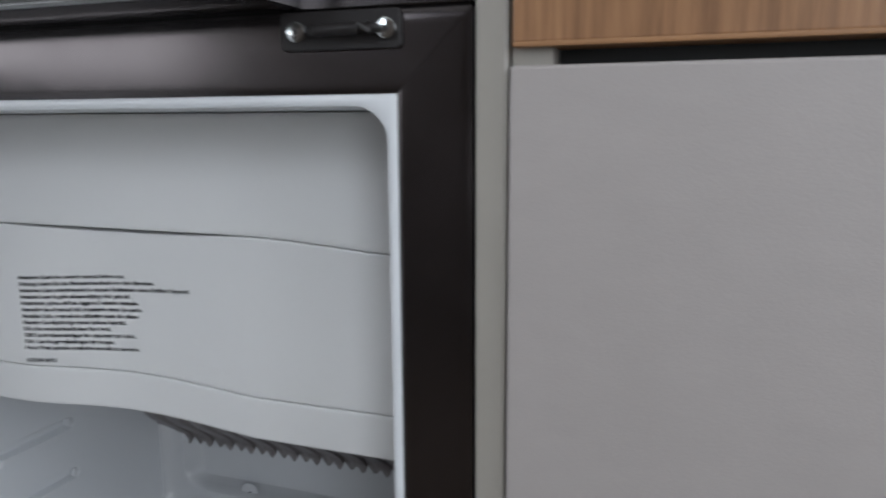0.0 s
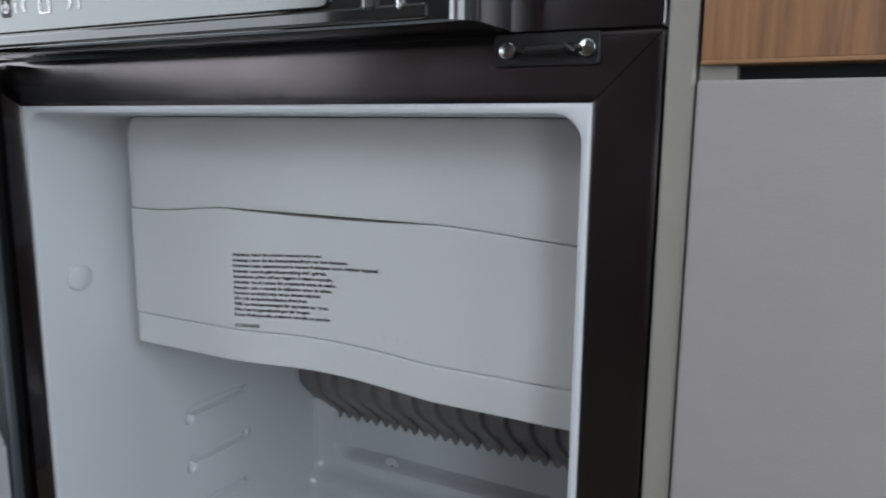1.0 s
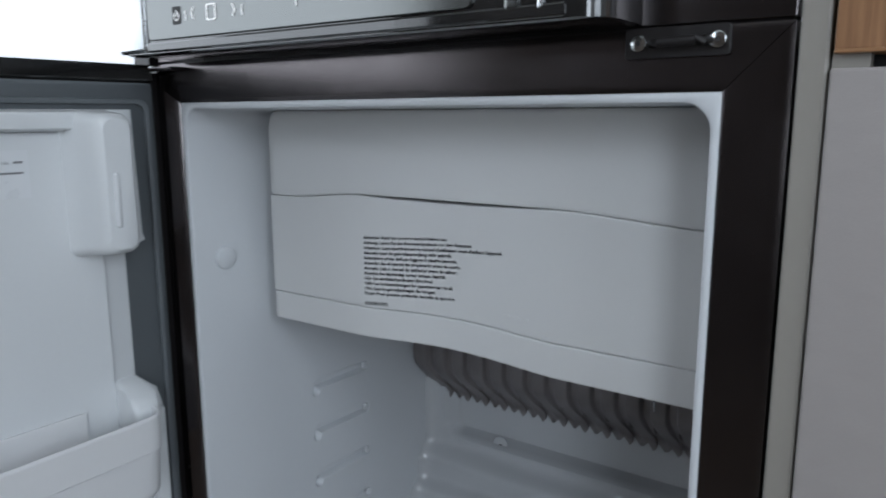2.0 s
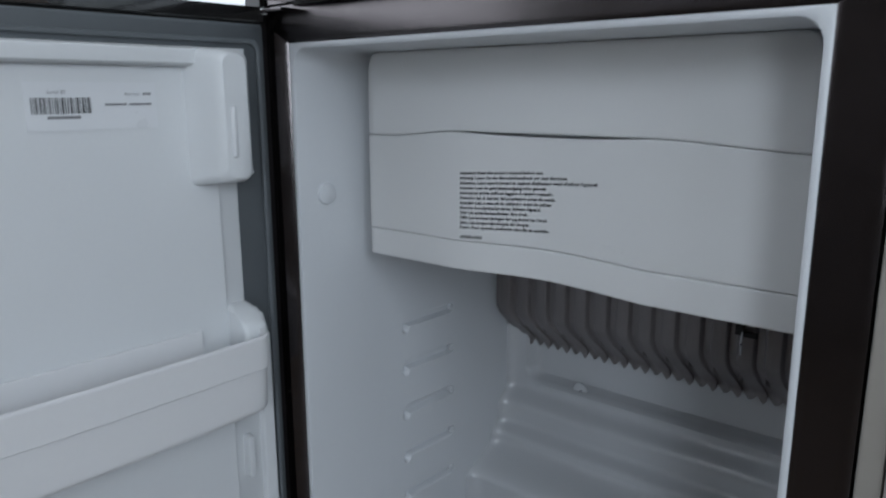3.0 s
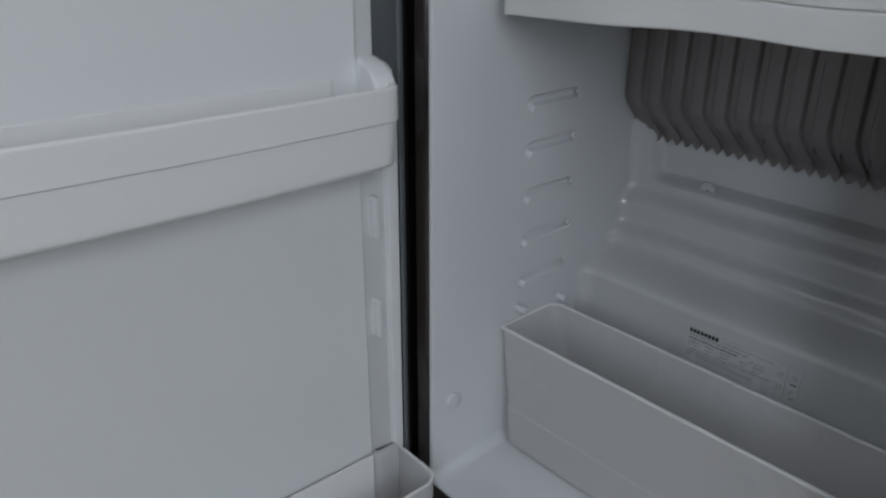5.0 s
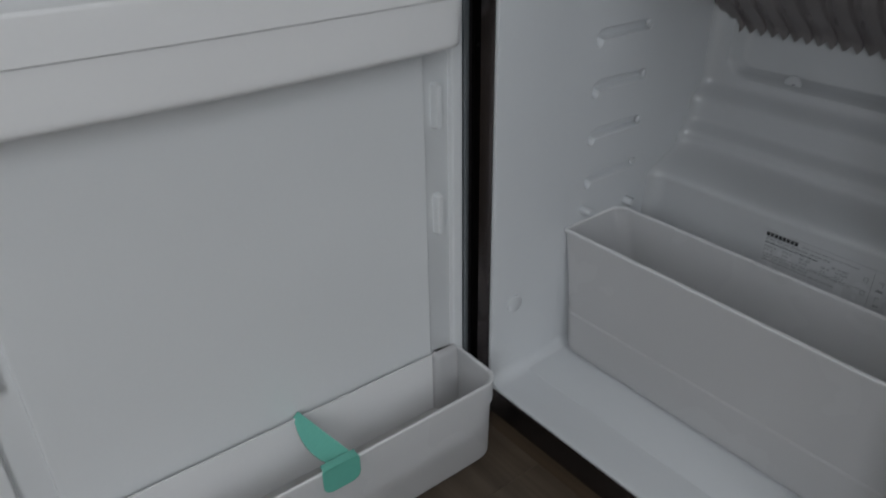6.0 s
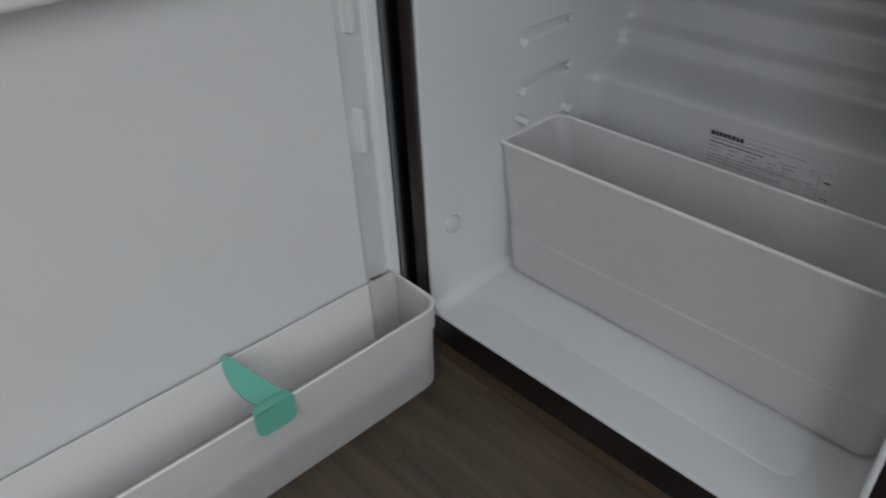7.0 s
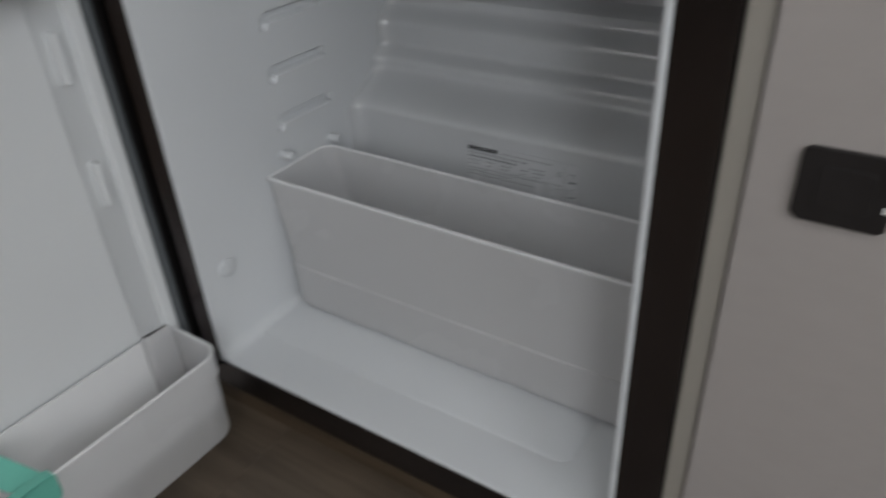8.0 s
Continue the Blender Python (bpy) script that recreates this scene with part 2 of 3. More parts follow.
# unseen south walls, made dark brown so that the metal frame reflects dark
wall_with_opening("wall_south_west", 1, -1.87, 0.05, -1.32, -0.45, 0, 1.98, (-0.97, -0.63, 1.18, 1.82), "unseen dark brown wall with an added small high opening", M_BROWN)
wall_with_opening("wall_south", 1, -1.87, 0.05, -0.45, 1.62, 0, 1.98, (1.06, 1.56, 0.50, 1.74), "unseen dark brown wall with a window opening", M_BROWN)
wall_with_opening("wall_west", 0, -1.32, 0.05, -1.82, 0.9, 0, 1.98, (-1.74, 0.80, 0.55, 1.60), "white side wall with a wide window opening")
wall_with_opening("wall_east", 0, 1.57, 0.05, -1.82, 0.9, 0, 1.98, (-1.08, -0.42, 0.92, 1.70), "white end wall with a window opening")
wall_with_opening("wall_north", 1, 0.85, 0.05, -1.27, 1.57, 0, 1.98, None, "plain white wall behind the kitchen")

# bright overcast sky outside the side window
M_SKY = bpy.data.materials.new("overcast_sky")
M_SKY.use_nodes = True
M_SKY.node_tree.nodes["Principled BSDF"].inputs["Base Color"].default_value = (0.8, 0.8, 0.8, 1)
M_SKY.node_tree.nodes["Principled BSDF"].inputs["Emission Color"].default_value = (0.93, 0.96, 1.0, 1)
M_SKY.node_tree.nodes["Principled BSDF"].inputs["Emission Strength"].default_value = 1.25
backdrop = tagged(part("backdrop", box(-2.9, -2.88, -4.0, 4.0, -0.5, 4.0), M_SKY), "bright overcast sky outside the window", "sky", kind="structure")


# ---------------------------------------------------------------- fridge
fridge = thing("fridge", "built-in fridge with dark metal frame and white interior, door open", "fridge", (0, 0, 0))


def ring(y, x0, x1, z0, z1, r, n=6):
    return [(x, y, z) for x, z in rrect(x0, x1, z0, z1, r, n)]


# liner: front lip, rounded edge, tapering walls
rings = [ring(0.004, -W - 0.004, W + 0.004, Z0 - 0.004, Z1 + 0.004, 0.001),
         ring(0.001, -W, W, Z0, Z1, 0.002),
         ring(0.0002, -W + 0.0008, W - 0.0008, Z0 + 0.0008, Z1 - 0.0008, 0.003),
         ring(0.0002, -W + 0.003, W - 0.003, Z0 + 0.003, Z1 - 0.003, 0.012),
         ring(0.0012, -W + 0.0045, W - 0.0045, Z0 + 0.0042, Z1 - 0.0045, 0.014),
         ring(0.004, -W + 0.0052, W - 0.0052, Z0 + 0.0048, Z1 - 0.0052, 0.014),
         ring(0.10, -W + 0.003, W - 0.003, Z0 + 0.005, Z1 - 0.006, 0.014),
         ring(0.345, -W + 0.009, W - 0.009, Z0 + 0.008, Z1 - 0.012, 0.014)]
GROOVES = (0.470, 0.422, 0.371, 0.321, 0.272)


def groove_depth(y, z):
    """Depth of the shelf grooves in the side wall: a long slot whose front end bends down."""
    best = 9.0
    for g in GROOVES:
        if abs(z - g) > 0.02:
            continue
        d = math.hypot(max(0.138 - y, 0.0, y - 0.206), z - g)
        hook = math.hypot(y - 0.134, max(g - 0.007 - z, 0.0, z - g + 0.003))
        best = min(best, d, hook + 0.0004)
    return 0.0066 * smoothstep(0.0056, 0.0026, best)


shell = loft(rings)
shell.faces.ensure_lookup_table()
side = max((f for f in shell.faces if f.calc_center_median().x < -W + 0.02 and f.calc_center_median().y > 0.15), key=lambda f: f.calc_area())
lo0, lo1, hi0, hi1 = Z0 + 0.005 + 0.014, Z0 + 0.008 + 0.014, Z1 - 0.006 - 0.014, Z1 - 0.012 - 0.014
shell.faces.remove(side)
ys = [0.10] + [0.118 + 0.0012 * i for i in range(81)] + [0.24, 0.28, 0.345]
zt = sorted({0.0, 1.0} | {(0.255 + 0.0012 * i - lo0) / (hi0 - lo0) for i in range(190)} | {i / 40 for i in range(41)})
wall = []
for y in ys:
    u = (y - 0.10) / 0.245
    col = []
    for t in zt:
        z = (lo0 + (hi0 - lo0) * t) * (1 - u) + (lo1 + (hi1 - lo1) * t) * u
        col.append(shell.verts.new((-W + 0.003 + 0.006 * u - groove_depth(y, z), y, z)))
    wall.append(col)
for a, b in zip(wall, wall[1:]):
    for k in range(len(zt) - 1):
        shell.faces.new((a[k], b[k], b[k + 1], a[k + 1]))
liner = part("liner", shell, M_LINER, fridge, "white moulded plastic interior", True)
casing = part("casing", loft([ring(0.006, -FX + 0.001, FX - 0.001, FZ0 + 0.001, FZ1 - 0.001, 0.002),
                              ring(0.40, -FX + 0.001, FX - 0.001, FZ0 + 0.001, FZ1 - 0.001, 0.002)], False, True), M_BLACK, fridge)


def ramp(a, b, x):
    """A straight slope from a to b, eased a little at both ends."""
    t = min(1.0, max(0.0, (x - a) / (b - a)))
    return 0.25 * t + 0.75 * t * t * (3 - 2 * t)


def back_depth(x, z):
    """How deep the moulded back stands at x, z: flat low part, rounded shoulder, shallow waves, rounded recess under the fins."""
    y = 0.246 + 0.046 * ramp(0.248, 0.280, z) + 0.014 * ramp(0.288, 0.304, z) + 0.016 * ramp(0.324, 0.346, z)
    # the recess: a wide panel with rounded lower corners and soft edges
    a, b, r = max(0.0, abs(x) - 0.158), max(0.0, 0.374 - z), 0.020
    y += 0.016 * smoothstep(r + 0.001, r - 0.010, math.hypot(a, b))
    y -= 0.012 * smoothstep(0.085, 0.066, z) ** 2
    edge = max(0.0, (abs(x) - 0.184) / 0.020)
    y -= 0.020 * (1 - math.sqrt(max(0.0, 1 - min(1.0, edge) ** 2)))
    return y


bm = bmesh.new()
NX, NZ = 100, 260
grid = [[bm.verts.new((-0.2035 + 0.407 * i / NX, 0, 0.060 + 0.68 * j / NZ)) for i in range(NX + 1)] for j in range(NZ + 1)]
for row in grid:
    for v in row:
        v.co.y = back_depth(v.co.x, v.co.z)
for j in range(NZ):
    for i in range(NX):
        bm.faces.new((grid[j][i], grid[j][i + 1], grid[j + 1][i + 1], grid[j + 1][i]))
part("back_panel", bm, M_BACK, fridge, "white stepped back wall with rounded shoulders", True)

# embossed floor plate of the interior
part("floor_emboss", loft([[(x, y, 0.0640) for x, y in rrect(-0.212, 0.155, 0.050, 0.24, 0.016)],
                           [(x, y, 0.0652) for x, y in rrect(-0.212, 0.155, 0.050, 0.24, 0.016)],
                           [(x, y, 0.0660) for x, y in rrect(-0.2105, 0.1535, 0.0515, 0.2385, 0.0145)]], False, True), M_LINER, fridge, "", True)

# mitred metal frame
def frame_bar(name, in_a, in_b, out_a, out_b, ease=0.0):
    """A flat bar between its inner and outer edge, cut to a mitre at both ends; ease: height of a rounded inner bead."""
    ends = []
    for ia, oa, other in ((in_a, out_a, in_b), (in_b, out_b, in_a)):
        step = Vector((other[0] - ia[0], other[1] - ia[1])).normalized() * 0.0002
        pts = [(ia[0] + step.x, 0.012, ia[1] + step.y)]
        for k in range(17):
            t = k / 16
            pts.append((ia[0] + (oa[0] - ia[0]) * t + step.x, 0.0006 * abs(2 * t - 1) ** 16 - ease * min(1.0, t / 0.31) * min(1.0, max(0.0, (0.56 - t) / 0.25)), ia[1] + (oa[1] - ia[1]) * t + step.y))
        pts.append((oa[0] + step.x, 0.012, oa[1] + step.y))
        ends.append(pts)
    return part(name, loft(ends, True, True), M_FRAME, fridge, "dark satin metal trim bar", True)


frame_bar("frame_top", (-W, Z1), (W, Z1), (-FX, FZ1), (FX, FZ1))
frame_bar("frame_bottom", (-W, Z0), (W, Z0), (-FX, FZ0), (FX, FZ0))
frame_bar("frame_side", (-W, Z0), (-W, Z1), (-FX, FZ0), (-FX, FZ1), 0.0072)
frame_bar("frame_side", (W, Z0), (W, Z1), (FX, FZ0), (FX, FZ1))

# cover caps on the side wall
for z in (0.618, 0.158):
    part("cover_cap", disc((-W + 0.0028, 0.0305, z), (1, 0, 0), 0.0098, 0.0056, 28, 0.0018), M_LINER, fridge, "", True)

# knobs at the ends of the shelf grooves
for z in GROOVES:
    part("groove_knob", disc((-W + 0.0020, 0.2065, z + 0.001), (1, 0, 0), 0.0040, 0.0050, 14, 0.0018), M_LINER, fridge, "", True)
part("drawer_peg", disc((-W + 0.003, 0.128, 0.238), (1, 0.0, 0.0), 0.0042, 0.016, 16, 0.001), M_LINER, fridge, "", True)
part("drawer_peg", disc((-W + 0.003, 0.200, 0.228), (1, 0.0, 0.0), 0.0046, 0.014, 16, 0.001), M_LINER, fridge, "", True)

# drain stud on the back
stud = part("drain_stud", disc((-0.104, back_depth(-0.104, 0.358) + 0.001, 0.358), (0, -1, 0), 0.0095, 0.0026, 24, 0.0012), M_BACK, fridge, "", True)
part("drain_hole", disc((-0.103, back_depth(-0.104, 0.358) - 0.0014, 0.356), (0, -1, 0), 0.0024, 0.0006, 12), M_DARK, stud)

# cooling fins: one folded sheet metal crest beside the other, drawn in to a toothed foot
fins = part("fin_plate", box(-0.194, 0.198, 0.3285, 0.332, 0.418, 0.60), M_FIN, fridge, "dull dark aluminium cooling fins")


def fin_front(z):
    """How far the crest of a fold stands off the plate at height z: full above, drawn in below."""
    u = smoothstep(0.408, 0.462, z)
    return 0.3265 - 0.0500 * u ** 0.75


FOLD = 0.0252
fold = bmesh.new()
across = [(0.0, 0.0), (0.0045, 0.0), (0.0063, 0.05), (0.0085, 0.93), (0.0091, 0.99), (0.0100, 1.0), (0.0126, 1.0), (0.0189, 1.0), (0.0212, 1.0), (0.0219, 0.985), (0.0224, 0.92), (0.0245, 0.05), (0.0252, 0.0)]
columns = []
for x, w in across:
    foot = 0.4075 - 0.0075 * (1 - abs((x / 0.0126) % 1.0 * 2 - 1))
    zz = [foot + (0.60 - foot) * (k / 22) ** 1.7 for k in range(23)]
    mid = 0.3020
    lean = 0.0030
    columns.append([fold.verts.new((x + lean * (1 - smoothstep(0.408, 0.450, z)) * w, min(mid, fin_front(z) + 0.006) * (1 - w) + fin_front(z) * w if z > 0.43 else fin_front(z) + 0.0045 * (1 - w), z)) for z in zz])
for a, b in zip(columns, columns[1:]):
    for k in range(22):
        fold.faces.new((a[k], b[k], b[k + 1], a[k + 1]))
first = part("fin", fold, M_FIN, fins, "", True)
first.location.x = -0.196
for i in range(1, 15):
    again = new("fin", first.data)
    again.parent = fins
    again.location.x = -0.196 + i * FOLD
# spring clip of the temperature sensor, in a dark slot between two folds
sensor = part("sensor_clip", box(0.0885, 0.0960, 0.268, 0.279, 0.486, 0.515, 0.001), M_BLACK, fridge, "small black temperature sensor clip")
part("sensor_tongue", box(0.0950, 0.1080, 0.268, 0.2725, 0.485, 0.490, 0.0008), M_BLACK, sensor)
part("sensor_wire", tube([(0.0955, 0.268, 0.490), (0.0950, 0.268, 0.480), (0.0945, 0.272, 0.466)], 0.0012, 8), M_SILVER, sensor)

# freezer compartment: box, upper fixed fascia, hinged flap with a finger recess
part("freezer_box", box(-0.190, 0.190, 0.094, 0.330, 0.572, 0.7425, 0.001), M_LINER, fridge, "", True)


def flap_depth(x):
    """The front of the flap: its middle stands back."""
    u = (x + 0.090) / 0.178
    return 0.070 + (0.0068 * math.sin(math.pi * u) ** (1.8 if u < 0.5 else 1.0) if 0 < u < 1 else 0.0)


def arch(x):
    """How far the lower edges of the flap rise over its recessed middle."""
    u = (x + 0.088) / 0.174
    return 0.0020 * math.sin(math.pi * u) ** 1.5 if 0 < u < 1 else 0.0


def seam(x):
    """The line between the fascia and the flap, slightly raised over the finger grip."""
    return 0.6695 + 0.0060 * smoothstep(-0.165, -0.080, x) * smoothstep(0.200, 0.085, x)


def grip(x):
    """The crescent left open under the fascia as a finger grip."""
    u = (x + 0.088) / 0.172
    return 0.0024 * math.sin(math.pi * u) ** 0.8 if 0 < u < 1 else 0.0


def sheet(x0, x1, z0f, z1f, front, back, n, roundness, bm=None, corner=0.0):
    """A panel with rounded edges whose front follows front(x), between heights z0f(x) and z1f(x)."""
    bm = bm or bmesh.new()
    cols = []
    for i in range(n + 1):
        x = x0 + (x1 - x0) * i / n
        e = min(x - x0, x1 - x)
        r = roundness
        inset = 0.0 if e >= r else r - math.sqrt(max(0.0, r * r - (r - e) ** 2))
        drop = 0.0
        if corner and e < corner:
            drop = corner - math.sqrt(max(0.0, corner ** 2 - (corner - e) ** 2))
        a, b, f = z0f(x) + 0.35 * inset, z1f(x) - drop, front(x) + inset
        col = [(x, back, a), (x, f + r, a), (x, f + 0.3 * r, a + 0.3 * r), (x, f, a + r), (x, f, a + 2.2 * r), (x, f, b - 2.2 * r), (x, f, b - r), (x, f + 0.3 * r, b - 0.3 * r), (x, f + r, b), (x, back, b)]
        cols.append([bm.verts.new(p) for p in col])
    for p, q in zip(cols, cols[1:]):
        for j in range(len(p) - 1):
            bm.faces.new((p[j], q[j], q[j + 1], p[j + 1]))
    bm.faces.new(cols[0])
    bm.faces.new(cols[-1][::-1])
    return bm


part("freezer_fascia", sheet(-0.188, 0.190, lambda x: seam(x) + 0.0004, lambda x: 0.7418, lambda x: 0.0700, 0.095, 80, 0.0016, None, 0.013),
     M_FREEZER, fridge, "white upper fascia of the freezer compartment", True)
flap = part("freezer_flap", sheet(-0.188, 0.190, lambda x: 0.5843 + arch(x), lambda x: seam(x) - grip(x), flap_depth, 0.095, 126, 0.0008), M_FREEZER, fridge,
            "white freezer flap with printed warning text", True)
part("flap_edge", sheet(-0.1878, 0.1898, lambda x: 0.5590 + arch(x), lambda x: 0.5838 + arch(x), flap_depth, 0.095, 126, 0.0012), M_FREEZER, flap, "", True)

# the warning text printed on the flap
WARN = ["Attention: Read the owner's manual before use.",
        "Achtung: Lesen Sie das Benutzerhandbuch vor dem Benutzen.",
        "Attention: Lisez attentivement le manuel d'utilisateur avant d'utiliser l'appareil.",
        "Attentie: Lees de gebruiksaanwijzing v\u00f3\u00f3r gebruik.",
        "Attenzione: prima dell'uso leggere il relativo manuale.",
        "Atenci\u00f3n: lea el manual del propietario antes de usarlo.",
        "Aten\u00e7\u00e3o: Leia o manual de utilizador antes de utilizar.",
        "Huomio: lue k\u00e4ytt\u00f6ohje ennen laitteen k\u00e4ytt\u00f6\u00e4.",
        "Obs: L\u00e4s anv\u00e4ndarhandboken f\u00f6re bruk.",
        "OBS: Les bruksanvisningen f\u00f8r apparatet tas i bruk.",
        "Obs.: L\u00e6s brugervejledningen f\u00f8r brugen.",
        "Pozor: Pred uporabo preberite navodila za uporabo."]
WIDE = 1.14
for i, line in enumerate(WARN + ["", "623208-03/02"]):
    if line:
        m = pose(-0.0800, 0.0, 0.6405 - i * 0.00414, 90, 0, 0) @ Matrix.Diagonal((WIDE, 1.0, 1, 1))
        printed = lettering("warning_line", line, 0.0035, m, M_INK, flap, 0.00010)
        for v in printed.data.vertices:
            v.co.y = flap_depth(v.co.x) - 0.0004
            v.co.z += 0.060 * (v.co.x + 0.080)

# small moulded letters on the flap, too small to read
for x in (0.048, 0.052, 0.056, 0.060, 0.067):
    part("moulded_mark", box(x, x + 0.0022, flap_depth(x) - 0.0004, flap_depth(x) + 0.002, 0.594, 0.5975, 0.0003), M_FREEZER, flap)

# rating label on the lower back wall
label = part("rating_label", box(-0.058, 0.066, 0.2452, 0.2458, 0.190, 0.234), M_FOIL, fridge, "silver rating label with black print")


rng = random.Random(4)


def print_row(x0, x1, z, h, mat=M_GREYINK, short=0.0035, long=0.0075):
    """One row of small print: a run of word-long dashes in one mesh."""
    row, x = bmesh.new(), x0
    while x < x1 - 0.002:
        w = min(rng.uniform(short * 0.5, long), x1 - x)
        box(x, x + w, 0.2449, 0.2452, z, z + h, bm=row)
        x += w + rng.uniform(0.0008, 0.0016)
    part("small_print", row, mat, label)


logo = bmesh.new()
for i in range(8):
    box(-0.0560 + i * 0.0043, -0.0526 + i * 0.0043, 0.2448, 0.2452, 0.2275, 0.2318, bm=logo)
part("logo_block", logo, M_INK, label)
print_row(-0.018, 0.040, 0.2288, 0.0007)
print_row(-0.056, 0.012, 0.2240, 0.0011)
print_row(-0.056, 0.002, 0.2200, 0.0010, M_INK)
print_row(0.014, 0.030, 0.2195, 0.0010)
for a, b in ((-0.056, -0.043), (-0.036, -0.026), (-0.018, -0.004), (0.004, 0.012), (0.018, 0.030)):
    print_row(a, b, 0.2155, 0.0011)
    print_row(a, b - 0.003, 0.2115, 0.0009)
print_row(-0.056, 0.034, 0.2070, 0.0008)
print_row(-0.056, -0.004, 0.2035, 0.0008)
print_row(-0.056, 0.020, 0.2000, 0.0008)
part("rule_line", box(-0.006, 0.050, 0.2449, 0.2452, 0.2092, 0.2095), M_GREYINK, label)
part("rule_line", box(0.0520, 0.0523, 0.2449, 0.2452, 0.193, 0.231), M_GREYINK, label)
for a, b in ((0.0440, 0.2190), (0.0440, 0.2050)):
    mark = bmesh.new()
    for c in ((0, 0.0044, 0, 0.0004), (0, 0.0044, 0.0040, 0.0044), (0, 0.0004, 0.0004, 0.0040), (0.0040, 0.0044, 0.0004, 0.0040)):
        box(a + c[0], a + c[1], 0.2449, 0.2452, b + c[2], b + c[3], bm=mark)
    part("print_mark", mark, M_GREYINK, label)
for x0, x1, z0, z1, mat in ((0.0575, 0.0625, 0.2235, 0.2241, M_GREYINK), (0.0610, 0.0616, 0.2200, 0.2235, M_GREYINK), (0.0570, 0.0630, 0.2142, 0.2156, M_INK),
                            (0.0580, 0.0584, 0.2030, 0.2080, M_GREYINK), (0.0580, 0.0615, 0.2075, 0.2080, M_GREYINK), (0.0575, 0.0630, 0.1985, 0.1992, M_INK)):
    part("print_mark", box(x0, x1, 0.2449, 0.2452, z0, z1), mat, label)

# strike plate for the latch, with its bar and two screws
strike = part("strike_plate", prism(rrect(0.1610, 0.2118, 0.7645, 0.7792, 0.002, 3), 1, -0.0018, 0.0, 0.0005), M_BLACK, fridge, "black latch strike plate")
part("strike_bar", tube([(0.174, -0.002, 0.7712), (0.177, -0.007, 0.7712), (0.180, -0.0085, 0.7712), (0.198, -0.0085, 0.7715), (0.201, -0.007, 0.7718), (0.204, -0.002, 0.7718)], 0.0024, 10), M_BLACK, strike, "", True)
for x in (0.1685, 0.2065):
    screw = part("screw", disc((x, -0.0018, 0.7718), (0, -1, 0), 0.0041, 0.0024, 20, 0.0009), M_CHROME, strike, "zinc screw", True)
    part("screw_slot", disc((x, -0.0041, 0.7718), (0, -1, 0), 0.0013, 0.0003, 6), M_DARK, screw)

# fascia above, with the protruding control panel
part("fascia_backing", box(-FX + 0.002, FX - 0.002, 0.004, 0.02, 0.770, 0.79), M_BLACK, fridge)
part("fascia", box(-FX, FX, 0.0005, 0.012, 0.7800, 0.96, 0.0006), M_FRAME, fridge, "dark metal fascia above the door opening")
PANEL = (0.010, 0.016, 0.0002, 0.0002)
panel = part("control_panel", loft([[(x, y, 0.7800) for x, y in rrect(-0.200, 0.160, -0.036, 0.0005, PANEL)],
                                    [(x, y, 0.7802) for x, y in rrect(-0.206, 0.166, -0.0440, 0.0005, PANEL)],
                                    [(x, y, 0.7812) for x, y in rrect(-0.2085, 0.1685, -0.0465, 0.0005, PANEL)],
                                    [(x, y, 0.93) for x, y in rrect(-0.2085, 0.1685, -0.0475, 0.0005, PANEL)]], True, True),
             M_GLOSS, fridge, "glossy black control panel", True)
part("display", prism(rrect(-0.1715, 0.100, 0.7895, 0.92, 0.004, 4), 1, -0.0488, -0.044, 0.0006), M_DISPLAY, panel, "smoked mirror display with touch symbols")
part("end_trim", box(-0.2092, -0.1745, -0.0490, -0.0400, 0.7816, 0.93, 0.003, 3), M_SILVER, panel, "satin silver end trim", True)
part("lower_trim", box(-0.1740, 0.150, -0.0486, -0.0440, 0.7818, 0.7885, 0.0012), M_GLOSS, panel)
part("end_rib", box(0.118, 0.126, -0.0492, -0.0440, 0.786, 0.93, 0.002), M_DISPLAY, panel)
part("end_rib", box(0.136, 0.139, -0.0490, -0.0440, 0.786, 0.93, 0.001), M_SILVER, panel)
YD = -0.0492
part("power_key", prism(rrect(-0.1413, -0.1325, 0.7985, 0.8100, 0.0008, 3), 1, YD, -0.0487), M_DARK, panel)


M_LED = material("white_touch_symbol", (0.8, 0.8, 0.8), 0.4, vary=0.0, bump=0.0)
M_LED.node_tree.nodes["Principled BSDF"].inputs["Emission Color"].default_value = (1, 1, 1, 1)
M_LED.node_tree.nodes["Principled BSDF"].inputs["Emission Strength"].default_value = 0.55


def stroke(name, pts, w, closed=False):
    bm = bmesh.new()
    n = len(pts)
    for i in range(n if closed else n - 1):
        a, b = Vector(pts[i]), Vector(pts[(i + 1) % n])
        d = (b - a).normalized() * w * 0.5
        o = Vector((-d.y, d.x))
        prism([tuple(a - d + o), tuple(a - d - o), tuple(b + d - o), tuple(b + d + o)], 1, YD - 0.0003, YD + 0.0001, bm=bm)
    return part(name, bm, M_LED, panel)


stroke("power_symbol", [(-0.1368 + 0.0026 * math.sin(radians(a)), 0.8040 + 0.0030 * math.cos(radians(a))) for a in range(35, 330, 30)], 0.0005)
stroke("power_symbol", [(-0.1368, 0.8040), (-0.1368, 0.8076)], 0.0005)
stroke("key_divider", [(-0.1270, 0.8008), (-0.1270, 0.8060)], 0.0005)
stroke("key_symbol", [(-0.1185, 0.8078), (-0.1205, 0.8043), (-0.1185, 0.8008)], 0.0007)
stroke("key_symbol", rrect(-0.1045, -0.0960, 0.7990, 0.8085, 0.0012, 3), 0.0007, True)
